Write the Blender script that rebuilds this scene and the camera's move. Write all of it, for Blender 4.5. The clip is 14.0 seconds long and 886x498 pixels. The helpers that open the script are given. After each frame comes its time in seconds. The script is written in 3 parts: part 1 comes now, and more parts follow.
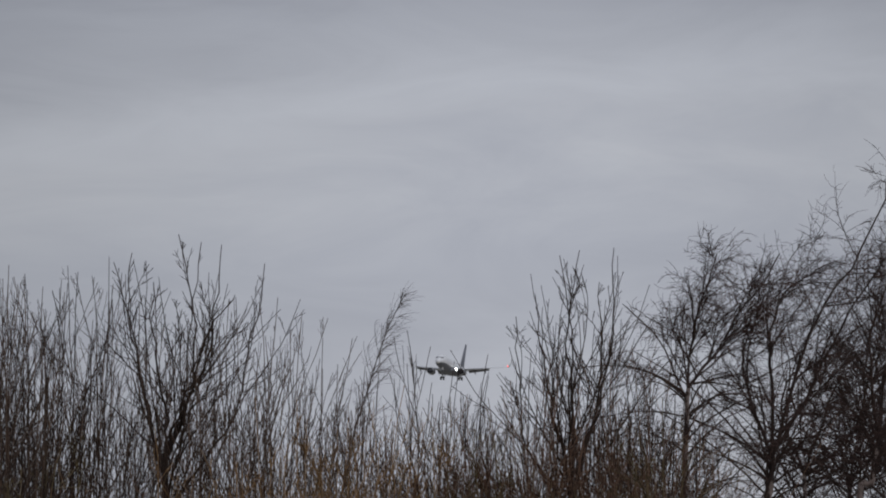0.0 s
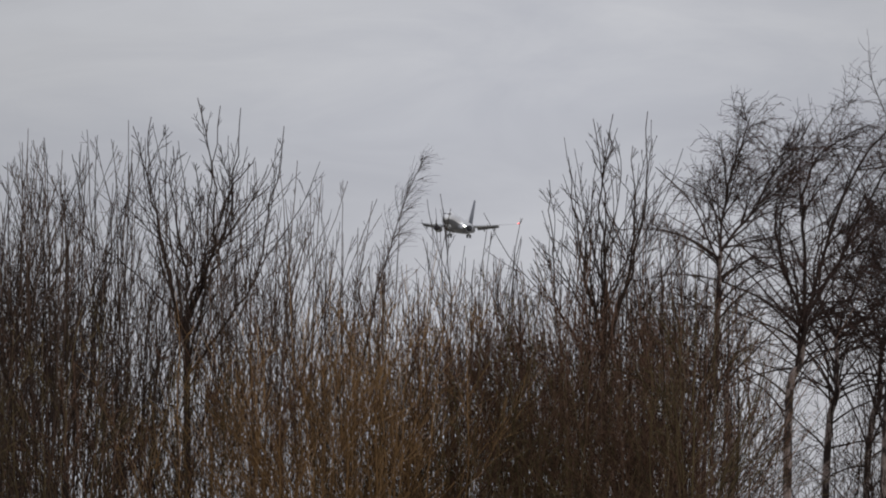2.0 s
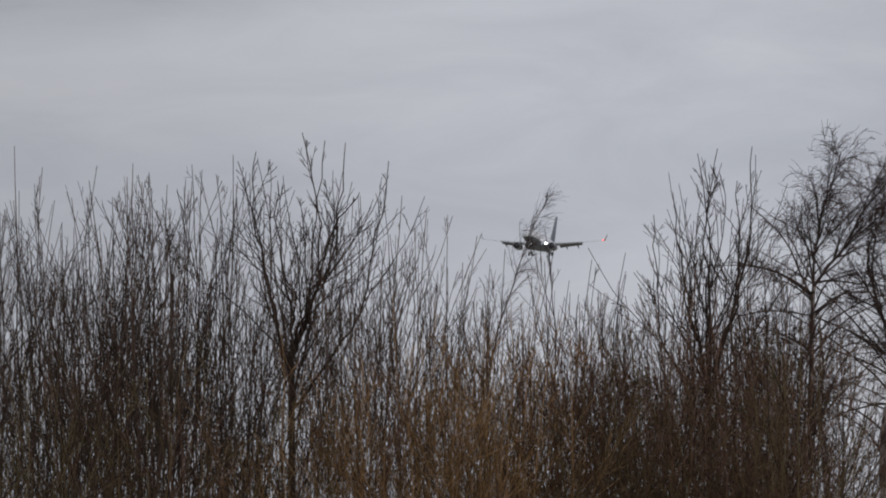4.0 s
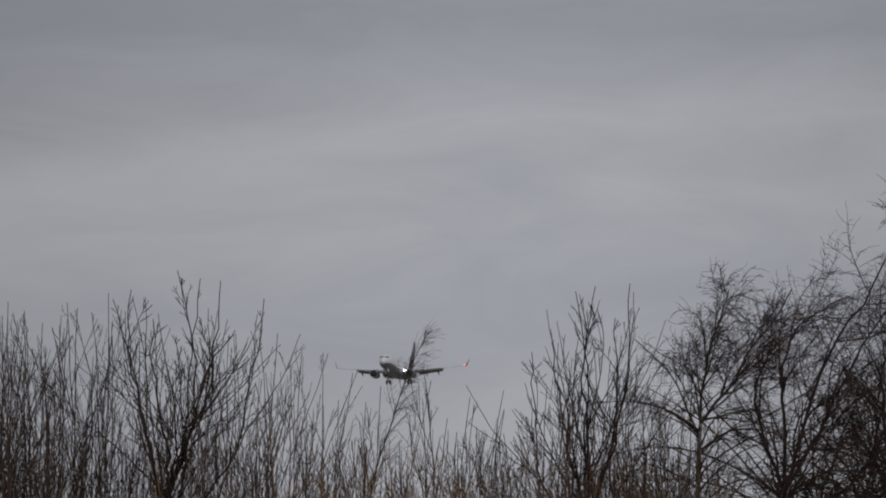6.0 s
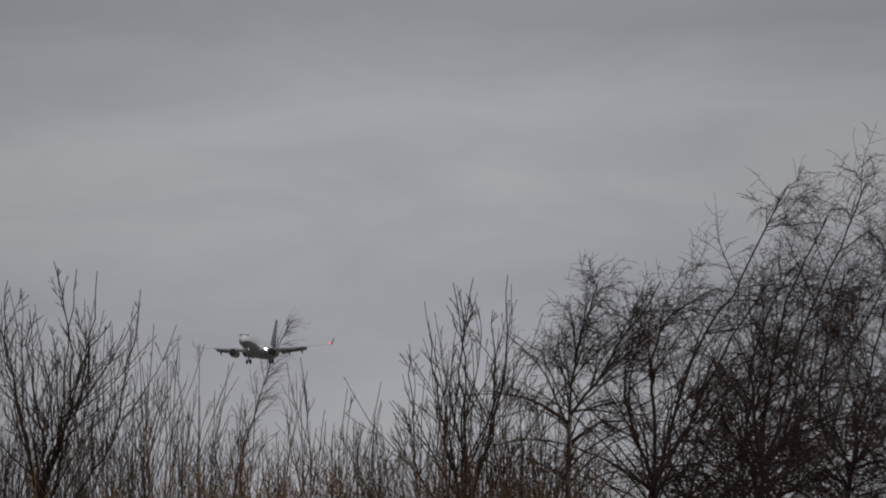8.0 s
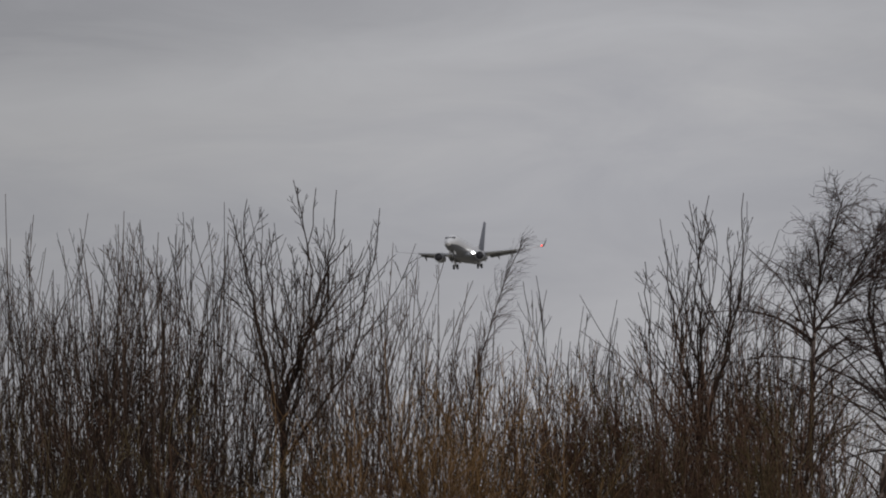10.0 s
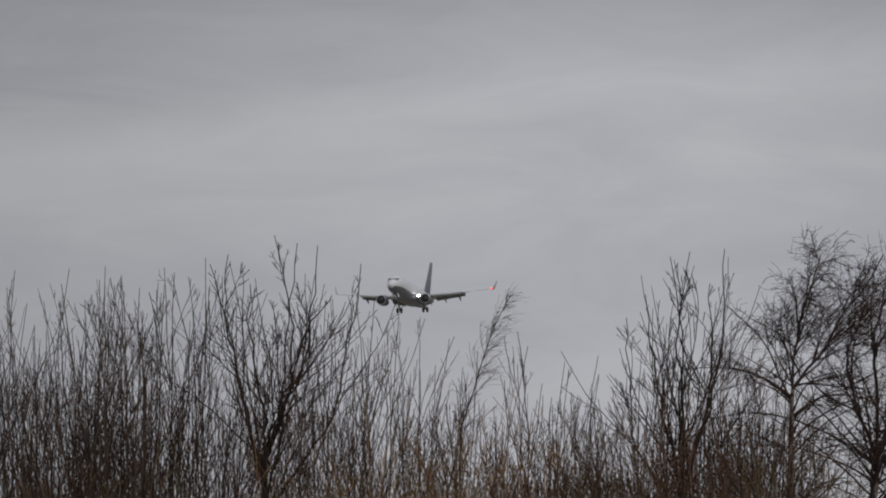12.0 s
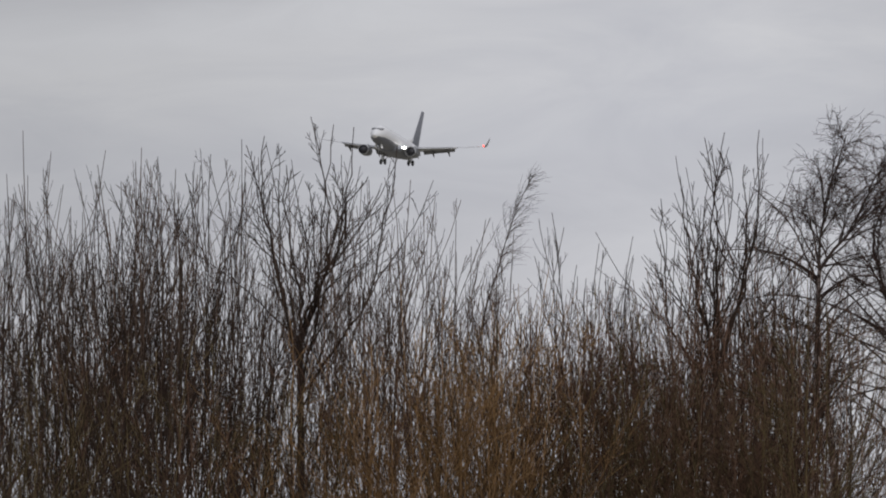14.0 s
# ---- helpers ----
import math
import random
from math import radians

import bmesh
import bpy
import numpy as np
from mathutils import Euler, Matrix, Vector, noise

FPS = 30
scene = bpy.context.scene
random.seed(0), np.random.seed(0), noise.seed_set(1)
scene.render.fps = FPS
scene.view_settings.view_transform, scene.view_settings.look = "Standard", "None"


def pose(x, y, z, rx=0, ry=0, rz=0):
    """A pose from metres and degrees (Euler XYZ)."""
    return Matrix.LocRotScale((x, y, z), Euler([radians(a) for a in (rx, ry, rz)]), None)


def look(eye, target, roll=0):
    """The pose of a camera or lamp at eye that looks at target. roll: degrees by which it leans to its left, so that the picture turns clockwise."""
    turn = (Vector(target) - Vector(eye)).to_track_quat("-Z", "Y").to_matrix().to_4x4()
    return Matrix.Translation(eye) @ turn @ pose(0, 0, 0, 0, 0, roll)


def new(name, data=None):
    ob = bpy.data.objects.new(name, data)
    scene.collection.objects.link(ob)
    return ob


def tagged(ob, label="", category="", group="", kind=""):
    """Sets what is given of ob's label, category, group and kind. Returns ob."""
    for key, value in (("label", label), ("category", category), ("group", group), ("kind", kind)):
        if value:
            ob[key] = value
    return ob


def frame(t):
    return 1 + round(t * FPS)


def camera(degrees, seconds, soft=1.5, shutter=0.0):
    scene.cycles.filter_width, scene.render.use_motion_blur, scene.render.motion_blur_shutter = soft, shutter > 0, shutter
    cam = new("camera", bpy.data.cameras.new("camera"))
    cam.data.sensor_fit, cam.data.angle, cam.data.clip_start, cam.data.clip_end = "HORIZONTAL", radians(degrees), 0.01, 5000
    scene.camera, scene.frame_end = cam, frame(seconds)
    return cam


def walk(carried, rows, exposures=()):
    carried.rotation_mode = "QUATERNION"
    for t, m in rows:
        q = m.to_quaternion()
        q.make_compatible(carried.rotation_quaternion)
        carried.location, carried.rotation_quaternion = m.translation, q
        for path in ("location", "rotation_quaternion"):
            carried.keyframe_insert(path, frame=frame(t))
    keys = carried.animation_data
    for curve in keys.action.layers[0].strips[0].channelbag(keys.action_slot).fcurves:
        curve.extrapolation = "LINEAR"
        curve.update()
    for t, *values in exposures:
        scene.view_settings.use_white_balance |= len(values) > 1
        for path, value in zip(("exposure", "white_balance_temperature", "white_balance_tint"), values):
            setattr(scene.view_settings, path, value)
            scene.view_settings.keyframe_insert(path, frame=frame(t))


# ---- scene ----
EYE = Vector((0.0, 0.0, 1.6))
cam = camera(5.8, 14.0, soft=2.0)

# seconds, degrees to the right, degrees up, roll: a hand-held long lens on one spot
AIM = [
    (0, 0.680, 5.060, 0.03), (0.5, 0.630, 4.868, -0.03), (1, 1.026, 4.587, -0.06), (1.5, 0.845, 4.143, -0.03),
    (2, 0.495, 4.166, 0.04), (2.2, 0.266, 4.167, 0.04), (4.3, -0.198, 4.527, 0.10), (4.5, 0.297, 4.844, 0.12),
    (5, 0.651, 5.171, 0.02), (5.5, 0.508, 5.352, -0.08), (6, 0.607, 5.296, -0.07), (6.5, 0.946, 5.466, 0.12),
    (7, 1.114, 5.562, 0.04), (7.5, 1.378, 5.528, -0.13), (7.9, 1.543, 5.584, -0.05), (8, 1.414, 5.241, 0.04),
    (8.2, 1.218, 5.233, 0.0), (8.5, 0.777, 5.062, -0.09), (9, 0.0, 4.800, -0.11), (9.2, -0.130, 4.775, 0.03),
    (11.5, -0.177, 4.610, -0.02), (12, -0.031, 5.068, 0.06), (12.5, 0.379, 4.728, 0.01), (13, 0.584, 4.197, 0.14),
    (13.2, 0.398, 4.115, -0.11), (13.5, 0.681, 4.140, 0.01), (14, -0.257, 4.289, 0.05),
]


def aim(right, up, roll):
    way = Vector((math.tan(radians(right)), 1.0, math.tan(radians(up))))
    return look(EYE, EYE + way, roll)


# seconds, stops, kelvin, tint
EXPOSURES = [
    (0, 0.0, 6230, 10), (0.5, -0.1, 6300, 10), (1, -0.08, 6420, 10), (1.5, 0.05, 6432, 10), (2, 0.26, 6445, 10), (2.2, 0.3, 6450, 10), (4.5, 0.1, 6300, 10),
    (5, -0.02, 6290, 10), (5.5, -0.12, 6350, 10), (6, -0.28, 6400, 10), (6.5, -0.33, 6417, 10), (7.5, -0.35, 6450, 10), (8.5, -0.22, 6600, 10),
    (9, -0.15, 6640, 10), (11.5, -0.1, 6560, 10), (12, -0.05, 6530, 10), (12.5, -0.14, 6500, 10), (13, 0.12, 6550, 10), (13.5, 0.3, 6600, 10),
    (14, 0.36, 6550, 10),
]
walk(cam, [(t, aim(a, e, r)) for t, a, e, r in AIM], EXPOSURES)

# ---- sky and sun: a closed grey overcast, brighter overhead ----
SUN_UP, SUN_ROUND = radians(38), radians(150)
world = bpy.data.worlds.new("overcast_sky")
scene.world = world
world.use_nodes = True


def nodes_of(tree):
    tree.nodes.clear()

    def add(kind, **values):
        node = tree.nodes.new(kind)
        for key, value in values.items():
            if key in node.inputs:
                node.inputs[key].default_value = value
        return node

    return add, tree.links.new


def ramp_of(node, *stops):
    ramp = node.color_ramp
    while len(ramp.elements) < len(stops):
        ramp.elements.new(0.5)
    for element, (place, colour) in zip(ramp.elements, stops):
        element.position = place
        element.color = (*colour, 1) if len(colour) == 3 else colour
    return node


def math_node(add, link, how, a, b):
    node = add("ShaderNodeMath")
    node.operation = how
    for i, value in enumerate((a, b)):
        if isinstance(value, (int, float)):
            node.inputs[i].default_value = value
        else:
            link(value, node.inputs[i])
    return node.outputs[0]


def build_sky():
    add, link = nodes_of(world.node_tree)
    out = add("ShaderNodeOutputWorld")
    back = add("ShaderNodeBackground", Strength=1.0)
    coord = add("ShaderNodeTexCoord")
    clear = add("ShaderNodeTexSky")
    clear.sky_type, clear.sun_disc = "NISHITA", False
    clear.sun_elevation, clear.sun_rotation = SUN_UP, SUN_ROUND
    split = add("ShaderNodeSeparateXYZ")
    link(coord.outputs["Generated"], split.inputs[0])
    # cloud banks, stretched along the horizon
    stretch = add("ShaderNodeMapping")
    stretch.inputs["Scale"].default_value = (9.0, 9.0, 34.0)
    stretch.inputs["Location"].default_value = (3.1, 0.0, 1.7)
    link(coord.outputs["Generated"], stretch.inputs["Vector"])
    big = add("ShaderNodeTexNoise", Scale=1.0, Detail=3.0, Roughness=0.5, Distortion=0.3)
    link(stretch.outputs[0], big.inputs["Vector"])
    fine = add("ShaderNodeTexNoise", Scale=3.2, Detail=6.0, Roughness=0.6, Distortion=0.8)
    link(stretch.outputs[0], fine.inputs["Vector"])
    mixed = math_node(add, link, "ADD", math_node(add, link, "MULTIPLY", big.outputs[0], 0.6),
                      math_node(add, link, "MULTIPLY", fine.outputs[0], 0.4))
    # the layers of cloud low over the horizon: a pale gap under a darker bank
    sag = math_node(add, link, "MULTIPLY", math_node(add, link, "SUBTRACT", mixed, 0.5), 0.055)
    tip = math_node(add, link, "MULTIPLY", split.outputs[0], 0.03)
    level = math_node(add, link, "ADD", math_node(add, link, "SUBTRACT", split.outputs[2], tip), sag)
    span = add("ShaderNodeMapRange")
    span.inputs["From Min"].default_value, span.inputs["From Max"].default_value = 0.06, 0.14
    link(level, span.inputs["Value"])
    layers = ramp_of(add("ShaderNodeValToRGB"), (0.0, (0.435, 0.435, 0.464)), (0.30, (0.42, 0.425, 0.458)), (0.50, (0.44, 0.443, 0.467)), (0.58, (0.435, 0.44, 0.467)),
                     (0.72, (0.31, 0.315, 0.345)), (1.0, (0.30, 0.305, 0.335)))
    link(span.outputs[0], layers.inputs[0])
    streak = ramp_of(add("ShaderNodeValToRGB"), (0.34, (0.86, 0.865, 0.885)), (0.66, (1.12, 1.115, 1.10)))
    link(mixed, streak.inputs[0])
    tone = add("ShaderNodeMix")
    tone.data_type, tone.blend_type = "RGBA", "MULTIPLY"
    tone.inputs[0].default_value = 1.0
    link(layers.outputs[0], tone.inputs[6])
    link(streak.outputs[0], tone.inputs[7])
    # sky dimmed to the west and east, standing in for lens vignetting
    west = add("ShaderNodeMapRange")
    west.interpolation_type = "SMOOTHSTEP"
    for key, value in (("From Min", -0.06), ("From Max", 0.02), ("To Min", 0.79), ("To Max", 1.0)):
        west.inputs[key].default_value = value
    link(split.outputs[0], west.inputs["Value"])
    east = add("ShaderNodeMapRange")
    east.interpolation_type = "SMOOTHSTEP"
    for key, value in (("From Min", 0.02), ("From Max", 0.085), ("To Min", 1.0), ("To Max", 0.82)):
        east.inputs[key].default_value = value
    link(split.outputs[0], east.inputs["Value"])
    sides = math_node(add, link, "MULTIPLY", west.outputs[0], east.outputs[0])
    # an overcast dome is up to three times as bright overhead as at the horizon
    up = math_node(add, link, "MAXIMUM", split.outputs[2], 0.0)
    dome = math_node(add, link, "MULTIPLY", math_node(add, link, "ADD", math_node(add, link, "MULTIPLY", up, 1.6), 0.9), sides)
    scaled = add("ShaderNodeVectorMath")
    scaled.operation = "SCALE"
    link(tone.outputs[2], scaled.inputs[0])
    link(dome, scaled.inputs["Scale"])
    dim = add("ShaderNodeVectorMath")
    dim.operation = "SCALE"
    dim.inputs["Scale"].default_value = 0.05
    link(clear.outputs[0], dim.inputs[0])
    veil = add("ShaderNodeMix")
    veil.data_type = "RGBA"
    veil.inputs[0].default_value = 0.95
    link(dim.outputs[0], veil.inputs[6])
    link(scaled.outputs[0], veil.inputs[7])
    link(veil.outputs[2], back.inputs["Color"])
    link(back.outputs[0], out.inputs[0])


build_sky()
sun = new("sun", bpy.data.lights.new("sun", "SUN"))
sun.data.energy, sun.data.angle, sun.data.color = 0.6, radians(30), (1.0, 0.96, 0.9)
sun.matrix_world = look((0, 0, 0), (-math.sin(SUN_ROUND) * math.cos(SUN_UP), -math.cos(SUN_ROUND) * math.cos(SUN_UP), -math.sin(SUN_UP)))


# ---- materials ----
def surface(name, low, high, scale=20.0, stretch=(1, 1, 1), rough=0.85, metal=0.0, bump=0.0, spots=None, vary=0.0, glow=0.0, coat=0.0, shine=0.5):
    """Two scales of mottling between two colours; spots: (colour, scale, how much); vary: lightness from object to object."""
    m = bpy.data.materials.new(name)
    m.use_nodes = True
    add, link = nodes_of(m.node_tree)
    out = add("ShaderNodeOutputMaterial")
    body = add("ShaderNodeBsdfPrincipled", Roughness=rough, Metallic=metal)
    body.inputs["Coat Weight"].default_value = coat
    body.inputs["Specular IOR Level"].default_value = shine
    link(body.outputs[0], out.inputs[0])
    coord = add("ShaderNodeTexCoord")
    place = add("ShaderNodeMapping")
    place.inputs["Scale"].default_value = stretch
    link(coord.outputs["Object"], place.inputs["Vector"])
    grain = add("ShaderNodeTexNoise", Scale=scale, Detail=5.0, Roughness=0.6)
    wide = add("ShaderNodeTexNoise", Scale=scale * 0.13, Detail=2.0)
    link(place.outputs[0], grain.inputs["Vector"])
    link(place.outputs[0], wide.inputs["Vector"])
    both = math_node(add, link, "ADD", math_node(add, link, "MULTIPLY", grain.outputs[0], 0.5), math_node(add, link, "MULTIPLY", wide.outputs[0], 0.5))
    if vary:
        info = add("ShaderNodeNewGeometry")
        both = math_node(add, link, "ADD", both, math_node(add, link, "MULTIPLY", math_node(add, link, "SUBTRACT", info.outputs["Random Per Island"], 0.5), vary))
    tone = ramp_of(add("ShaderNodeValToRGB"), (0.32, low), (0.68, high))
    link(both, tone.inputs[0])
    colour = tone.outputs[0]
    if spots:
        dots = add("ShaderNodeTexNoise", Scale=spots[1], Detail=2.0)
        link(place.outputs[0], dots.inputs["Vector"])
        cut = ramp_of(add("ShaderNodeValToRGB"), (1 - spots[2] - 0.04, (0, 0, 0)), (1 - spots[2] + 0.04, (1, 1, 1)))
        link(dots.outputs[0], cut.inputs[0])
        mix = add("ShaderNodeMix")
        mix.data_type = "RGBA"
        link(cut.outputs[0], mix.inputs[0])
        link(colour, mix.inputs[6])
        mix.inputs[7].default_value = (*spots[0], 1)
        colour = mix.outputs[2]
    link(colour, body.inputs["Base Color"])
    if bump:
        relief = add("ShaderNodeBump", Strength=bump, Distance=0.01)
        link(grain.outputs[0], relief.inputs["Height"])
        link(relief.outputs[0], body.inputs["Normal"])
    if glow:
        link(colour, body.inputs["Emission Color"])
        body.inputs["Emission Strength"].default_value = glow
    return m


BARK_DARK = surface("dark_bark", (0.018, 0.012, 0.0095), (0.06, 0.040, 0.031), 30, (1, 1, 0.3), bump=0.4, vary=0.35, shine=0.15)
BARK_BROWN = surface("brown_bark", (0.03, 0.02, 0.015), (0.125, 0.083, 0.06), 30, (1, 1, 0.3), bump=0.3, vary=0.45, shine=0.15)
BARK_OSIER = surface("osier_bark", (0.11, 0.064, 0.03), (0.32, 0.19, 0.085), 25, (1, 1, 0.3), vary=0.6, shine=0.2)
BARK_RED = surface("red_brown_bark", (0.045, 0.027, 0.018), (0.17, 0.1, 0.066), 25, (1, 1, 0.3), vary=0.6, shine=0.15)
BARK_OLIVE = surface("olive_bark", (0.04, 0.031, 0.016), (0.15, 0.11, 0.055), 25, (1, 1, 0.3), vary=0.5, shine=0.15)
BIRCH_BARK = surface("birch_bark", (0.16, 0.125, 0.11), (0.38, 0.31, 0.28), 14, (1, 1, 0.5), bump=0.3, spots=((0.04, 0.03, 0.027), 11.0, 0.5), shine=0.2)
BIRCH_LIMB = surface("birch_limb_bark", (0.018, 0.013, 0.011), (0.075, 0.052, 0.045), 20, (1, 1, 0.3), bump=0.3, vary=0.3, shine=0.15)
BIRCH_TWIG = surface("birch_twig_bark", (0.022, 0.014, 0.012), (0.09, 0.055, 0.046), 20, vary=0.4, shine=0.15)
# pale straw tone, chosen to throw light up at the airliner's underside
GRASS = surface("winter_grass", (0.20, 0.185, 0.14), (0.36, 0.33, 0.27), 0.8, rough=0.95, bump=0.5)
PAINT_WHITE = surface("white_paint", (0.74, 0.75, 0.76), (0.82, 0.82, 0.83), 0.9, (0.3, 1, 1), rough=0.3, coat=0.3)
# dark livery colour lifted to slate, so distance haze is in the paint
PAINT_HAZED_SLATE = surface("hazed_slate_paint", (0.15, 0.16, 0.185), (0.21, 0.22, 0.245), 0.9, (0.3, 1, 1), rough=0.6, shine=0.3)
PAINT_GREY = surface("grey_paint", (0.28, 0.29, 0.31), (0.38, 0.39, 0.41), 1.2, (0.3, 1, 1), rough=0.45)
FLAP_GREY = surface("flap_grey_paint", (0.12, 0.125, 0.135), (0.19, 0.195, 0.205), 1.2, (0.3, 1, 1), rough=0.5)
METAL = surface("bare_metal", (0.55, 0.56, 0.58), (0.72, 0.73, 0.75), 2.0, rough=0.3, metal=1.0)
DARK_METAL = surface("dark_metal", (0.03, 0.03, 0.035), (0.09, 0.09, 0.1), 4.0, rough=0.5, metal=0.6)
RUBBER = surface("tyre_rubber", (0.015, 0.015, 0.016), (0.035, 0.035, 0.036), 6.0, rough=0.9)
WINDSCREEN = surface("dark_windscreen", (0.06, 0.065, 0.072), (0.09, 0.095, 0.105), 2.0, rough=0.08)
LAMP_WHITE = surface("lit_lamp", (1.0, 0.98, 0.94), (1.0, 0.99, 0.97), 2.0, glow=22.0)
LAMP_RED = surface("lit_red_lamp", (1.0, 0.07, 0.05), (1.0, 0.1, 0.07), 2.0, glow=3.0)


# ---- mesh helpers ----
def mesh_of(name, verts, faces, smooth=True):
    me = bpy.data.meshes.new(name)
    verts = np.asarray(verts, dtype=np.float32)
    if isinstance(faces, np.ndarray):
        n, k = faces.shape
        me.vertices.add(len(verts))
        me.vertices.foreach_set("co", verts.ravel())
        me.loops.add(n * k)
        me.loops.foreach_set("vertex_index", faces.ravel().astype(np.int32))
        me.polygons.add(n)
        me.polygons.foreach_set("loop_start", np.arange(0, n * k, k, dtype=np.int32))
        me.update(calc_edges=True)
    else:
        me.from_pydata(verts.tolist(), [], faces)
    me.polygons.foreach_set("use_smooth", [smooth] * len(me.polygons))
    me.update()
    return me


def part(name, me, material, parent, label=""):
    ob = new(name, me)
    if not me.materials:
        me.materials.append(material)
    ob.parent = parent
    return tagged(ob, label)


def tubes(runs, sides=4):
    """One mesh out of runs of (points N x K x 3, radii N x K)."""
    verts, faces, base = [], [], 0
    for pts, rad in runs:
        n, k, _ = pts.shape
        tan = np.gradient(pts, axis=1)
        tan /= np.linalg.norm(tan, axis=2, keepdims=True) + 1e-9
        ref = np.where(np.abs(tan[..., 1:2]) < 0.9, np.array([0.0, 1.0, 0.0]), np.array([1.0, 0.0, 0.0]))
        a = np.cross(tan, ref)
        a /= np.linalg.norm(a, axis=2, keepdims=True) + 1e-9
        b = np.cross(tan, a)
        turn = np.arange(sides) * 2 * np.pi / sides
        ring = pts[:, :, None] + rad[:, :, None, None] * (a[:, :, None] * np.cos(turn)[None, None, :, None] + b[:, :, None] * np.sin(turn)[None, None, :, None])
        verts.append(ring.reshape(-1, 3))
        i = base + (np.arange(n)[:, None, None] * k + np.arange(k - 1)[None, :, None]) * sides
        s, s1 = np.arange(sides), (np.arange(sides) + 1) % sides
        quad = np.stack([i + s, i + s1, i + sides + s1, i + sides + s], axis=-1)
        faces.append(quad.reshape(-1, 4))
        base += n * k * sides
    return np.concatenate(verts), np.concatenate(faces)


# ---- growth of bare wood ----
def unit(v):
    return v / (np.linalg.norm(v, axis=-1, keepdims=True) + 1e-9)


def grow(rng, start, way, length, k, pull=(0, 0, 0), wander=0.1):
    """Shoots from start along way; pull bends them as they grow, wander makes them crooked."""
    n = len(start)
    pts = np.empty((n, k, 3))
    pts[:, 0] = start
    way = unit(np.asarray(way, float))
    pull = np.asarray(pull, float)
    step = (np.asarray(length, float) / (k - 1))[:, None]
    for i in range(1, k):
        way = unit(way + pull / (k - 1) + rng.normal(0, wander, (n, 3)))
        pts[:, i] = pts[:, i - 1] + way * step
    return pts


def taper(r0, r1, k):
    r0, r1 = np.asarray(r0, float)[:, None], np.asarray(r1, float)[:, None]
    return r0 + (r1 - r0) * np.linspace(0, 1, k)[None, :] ** 0.8


def fork(rng, pts, rad, per, low, high, angle, swing, up=0.0):
    """Start points, directions and radii for per children on each parent run, between two fractions of its length."""
    n, k, _ = pts.shape
    u = np.sort(rng.uniform(low, high, (n, per)), axis=1) * (k - 1.001)
    i = u.astype(int)
    f = (u - i)[..., None]
    row = np.arange(n)[:, None]
    start = pts[row, i] * (1 - f) + pts[row, i + 1] * f
    tan = unit(pts[row, i + 1] - pts[row, i])
    side = unit(np.cross(tan, rng.normal(0, 1, tan.shape)))
    ang = np.radians(np.clip(rng.normal(angle, swing, (n, per, 1)), 4, 110))
    way = unit(tan * np.cos(ang) + side * np.sin(ang) + np.array([0, 0, up]))
    r = rad[row, i] * (1 - f[..., 0]) + rad[row, i + 1] * f[..., 0]
    return start.reshape(-1, 3), way.reshape(-1, 3), r.reshape(-1), (u / (k - 1)).reshape(-1)


def bowed(a, b, k, out=0.75, lift=0.35):
    """A run from a to b that leaves sideways and turns upright."""
    a, b = np.asarray(a, float), np.asarray(b, float)
    c = a + (b - a) * np.array([out, out, lift])
    t = np.linspace(0, 1, k)[:, None]
    return (1 - t) ** 2 * a + 2 * t * (1 - t) * c + t * t * b


def jitter(rng, pts, amount):
    k = pts.shape[1]
    walk_ = np.cumsum(rng.normal(0, amount, pts.shape), axis=1)
    fade = np.sin(np.linspace(0, np.pi, k))[None, :, None]
    crook = rng.normal(0, amount * 0.45, pts.shape) * np.sign(fade)
    crook[:, [0, -1]] = 0
    return pts + walk_ * fade + crook


def thing_at(name, x, y, label, category, group=""):
    ob = new(name)
    ob.location = (x, y, 0)
    return tagged(ob, label, category, group)


def branching(rng, pts, rad, per, low, high, angle, swing, reach, k, lift=0.3, wander=0.05, thin=0.7, tip=0.0024, least=0.05, cap=0.02, up=0.08):
    """Children on each run: steep forks whose length is a share of what is left of the parent above them."""
    length = np.linalg.norm(np.diff(pts, axis=1), axis=2).sum(axis=1)
    s, w, r, u = fork(rng, pts, rad, per, low, high, angle, swing, up)
    ln = np.repeat(length, per) * (1 - u) * rng.uniform(*reach, len(u)) + least * rng.uniform(0.4, 1.4, len(u))
    runs = grow(rng, s, w, ln, k, (0, 0, lift), wander)
    return runs, taper(np.minimum(np.maximum(r * thin, tip), cap), np.full(len(r), tip), k)


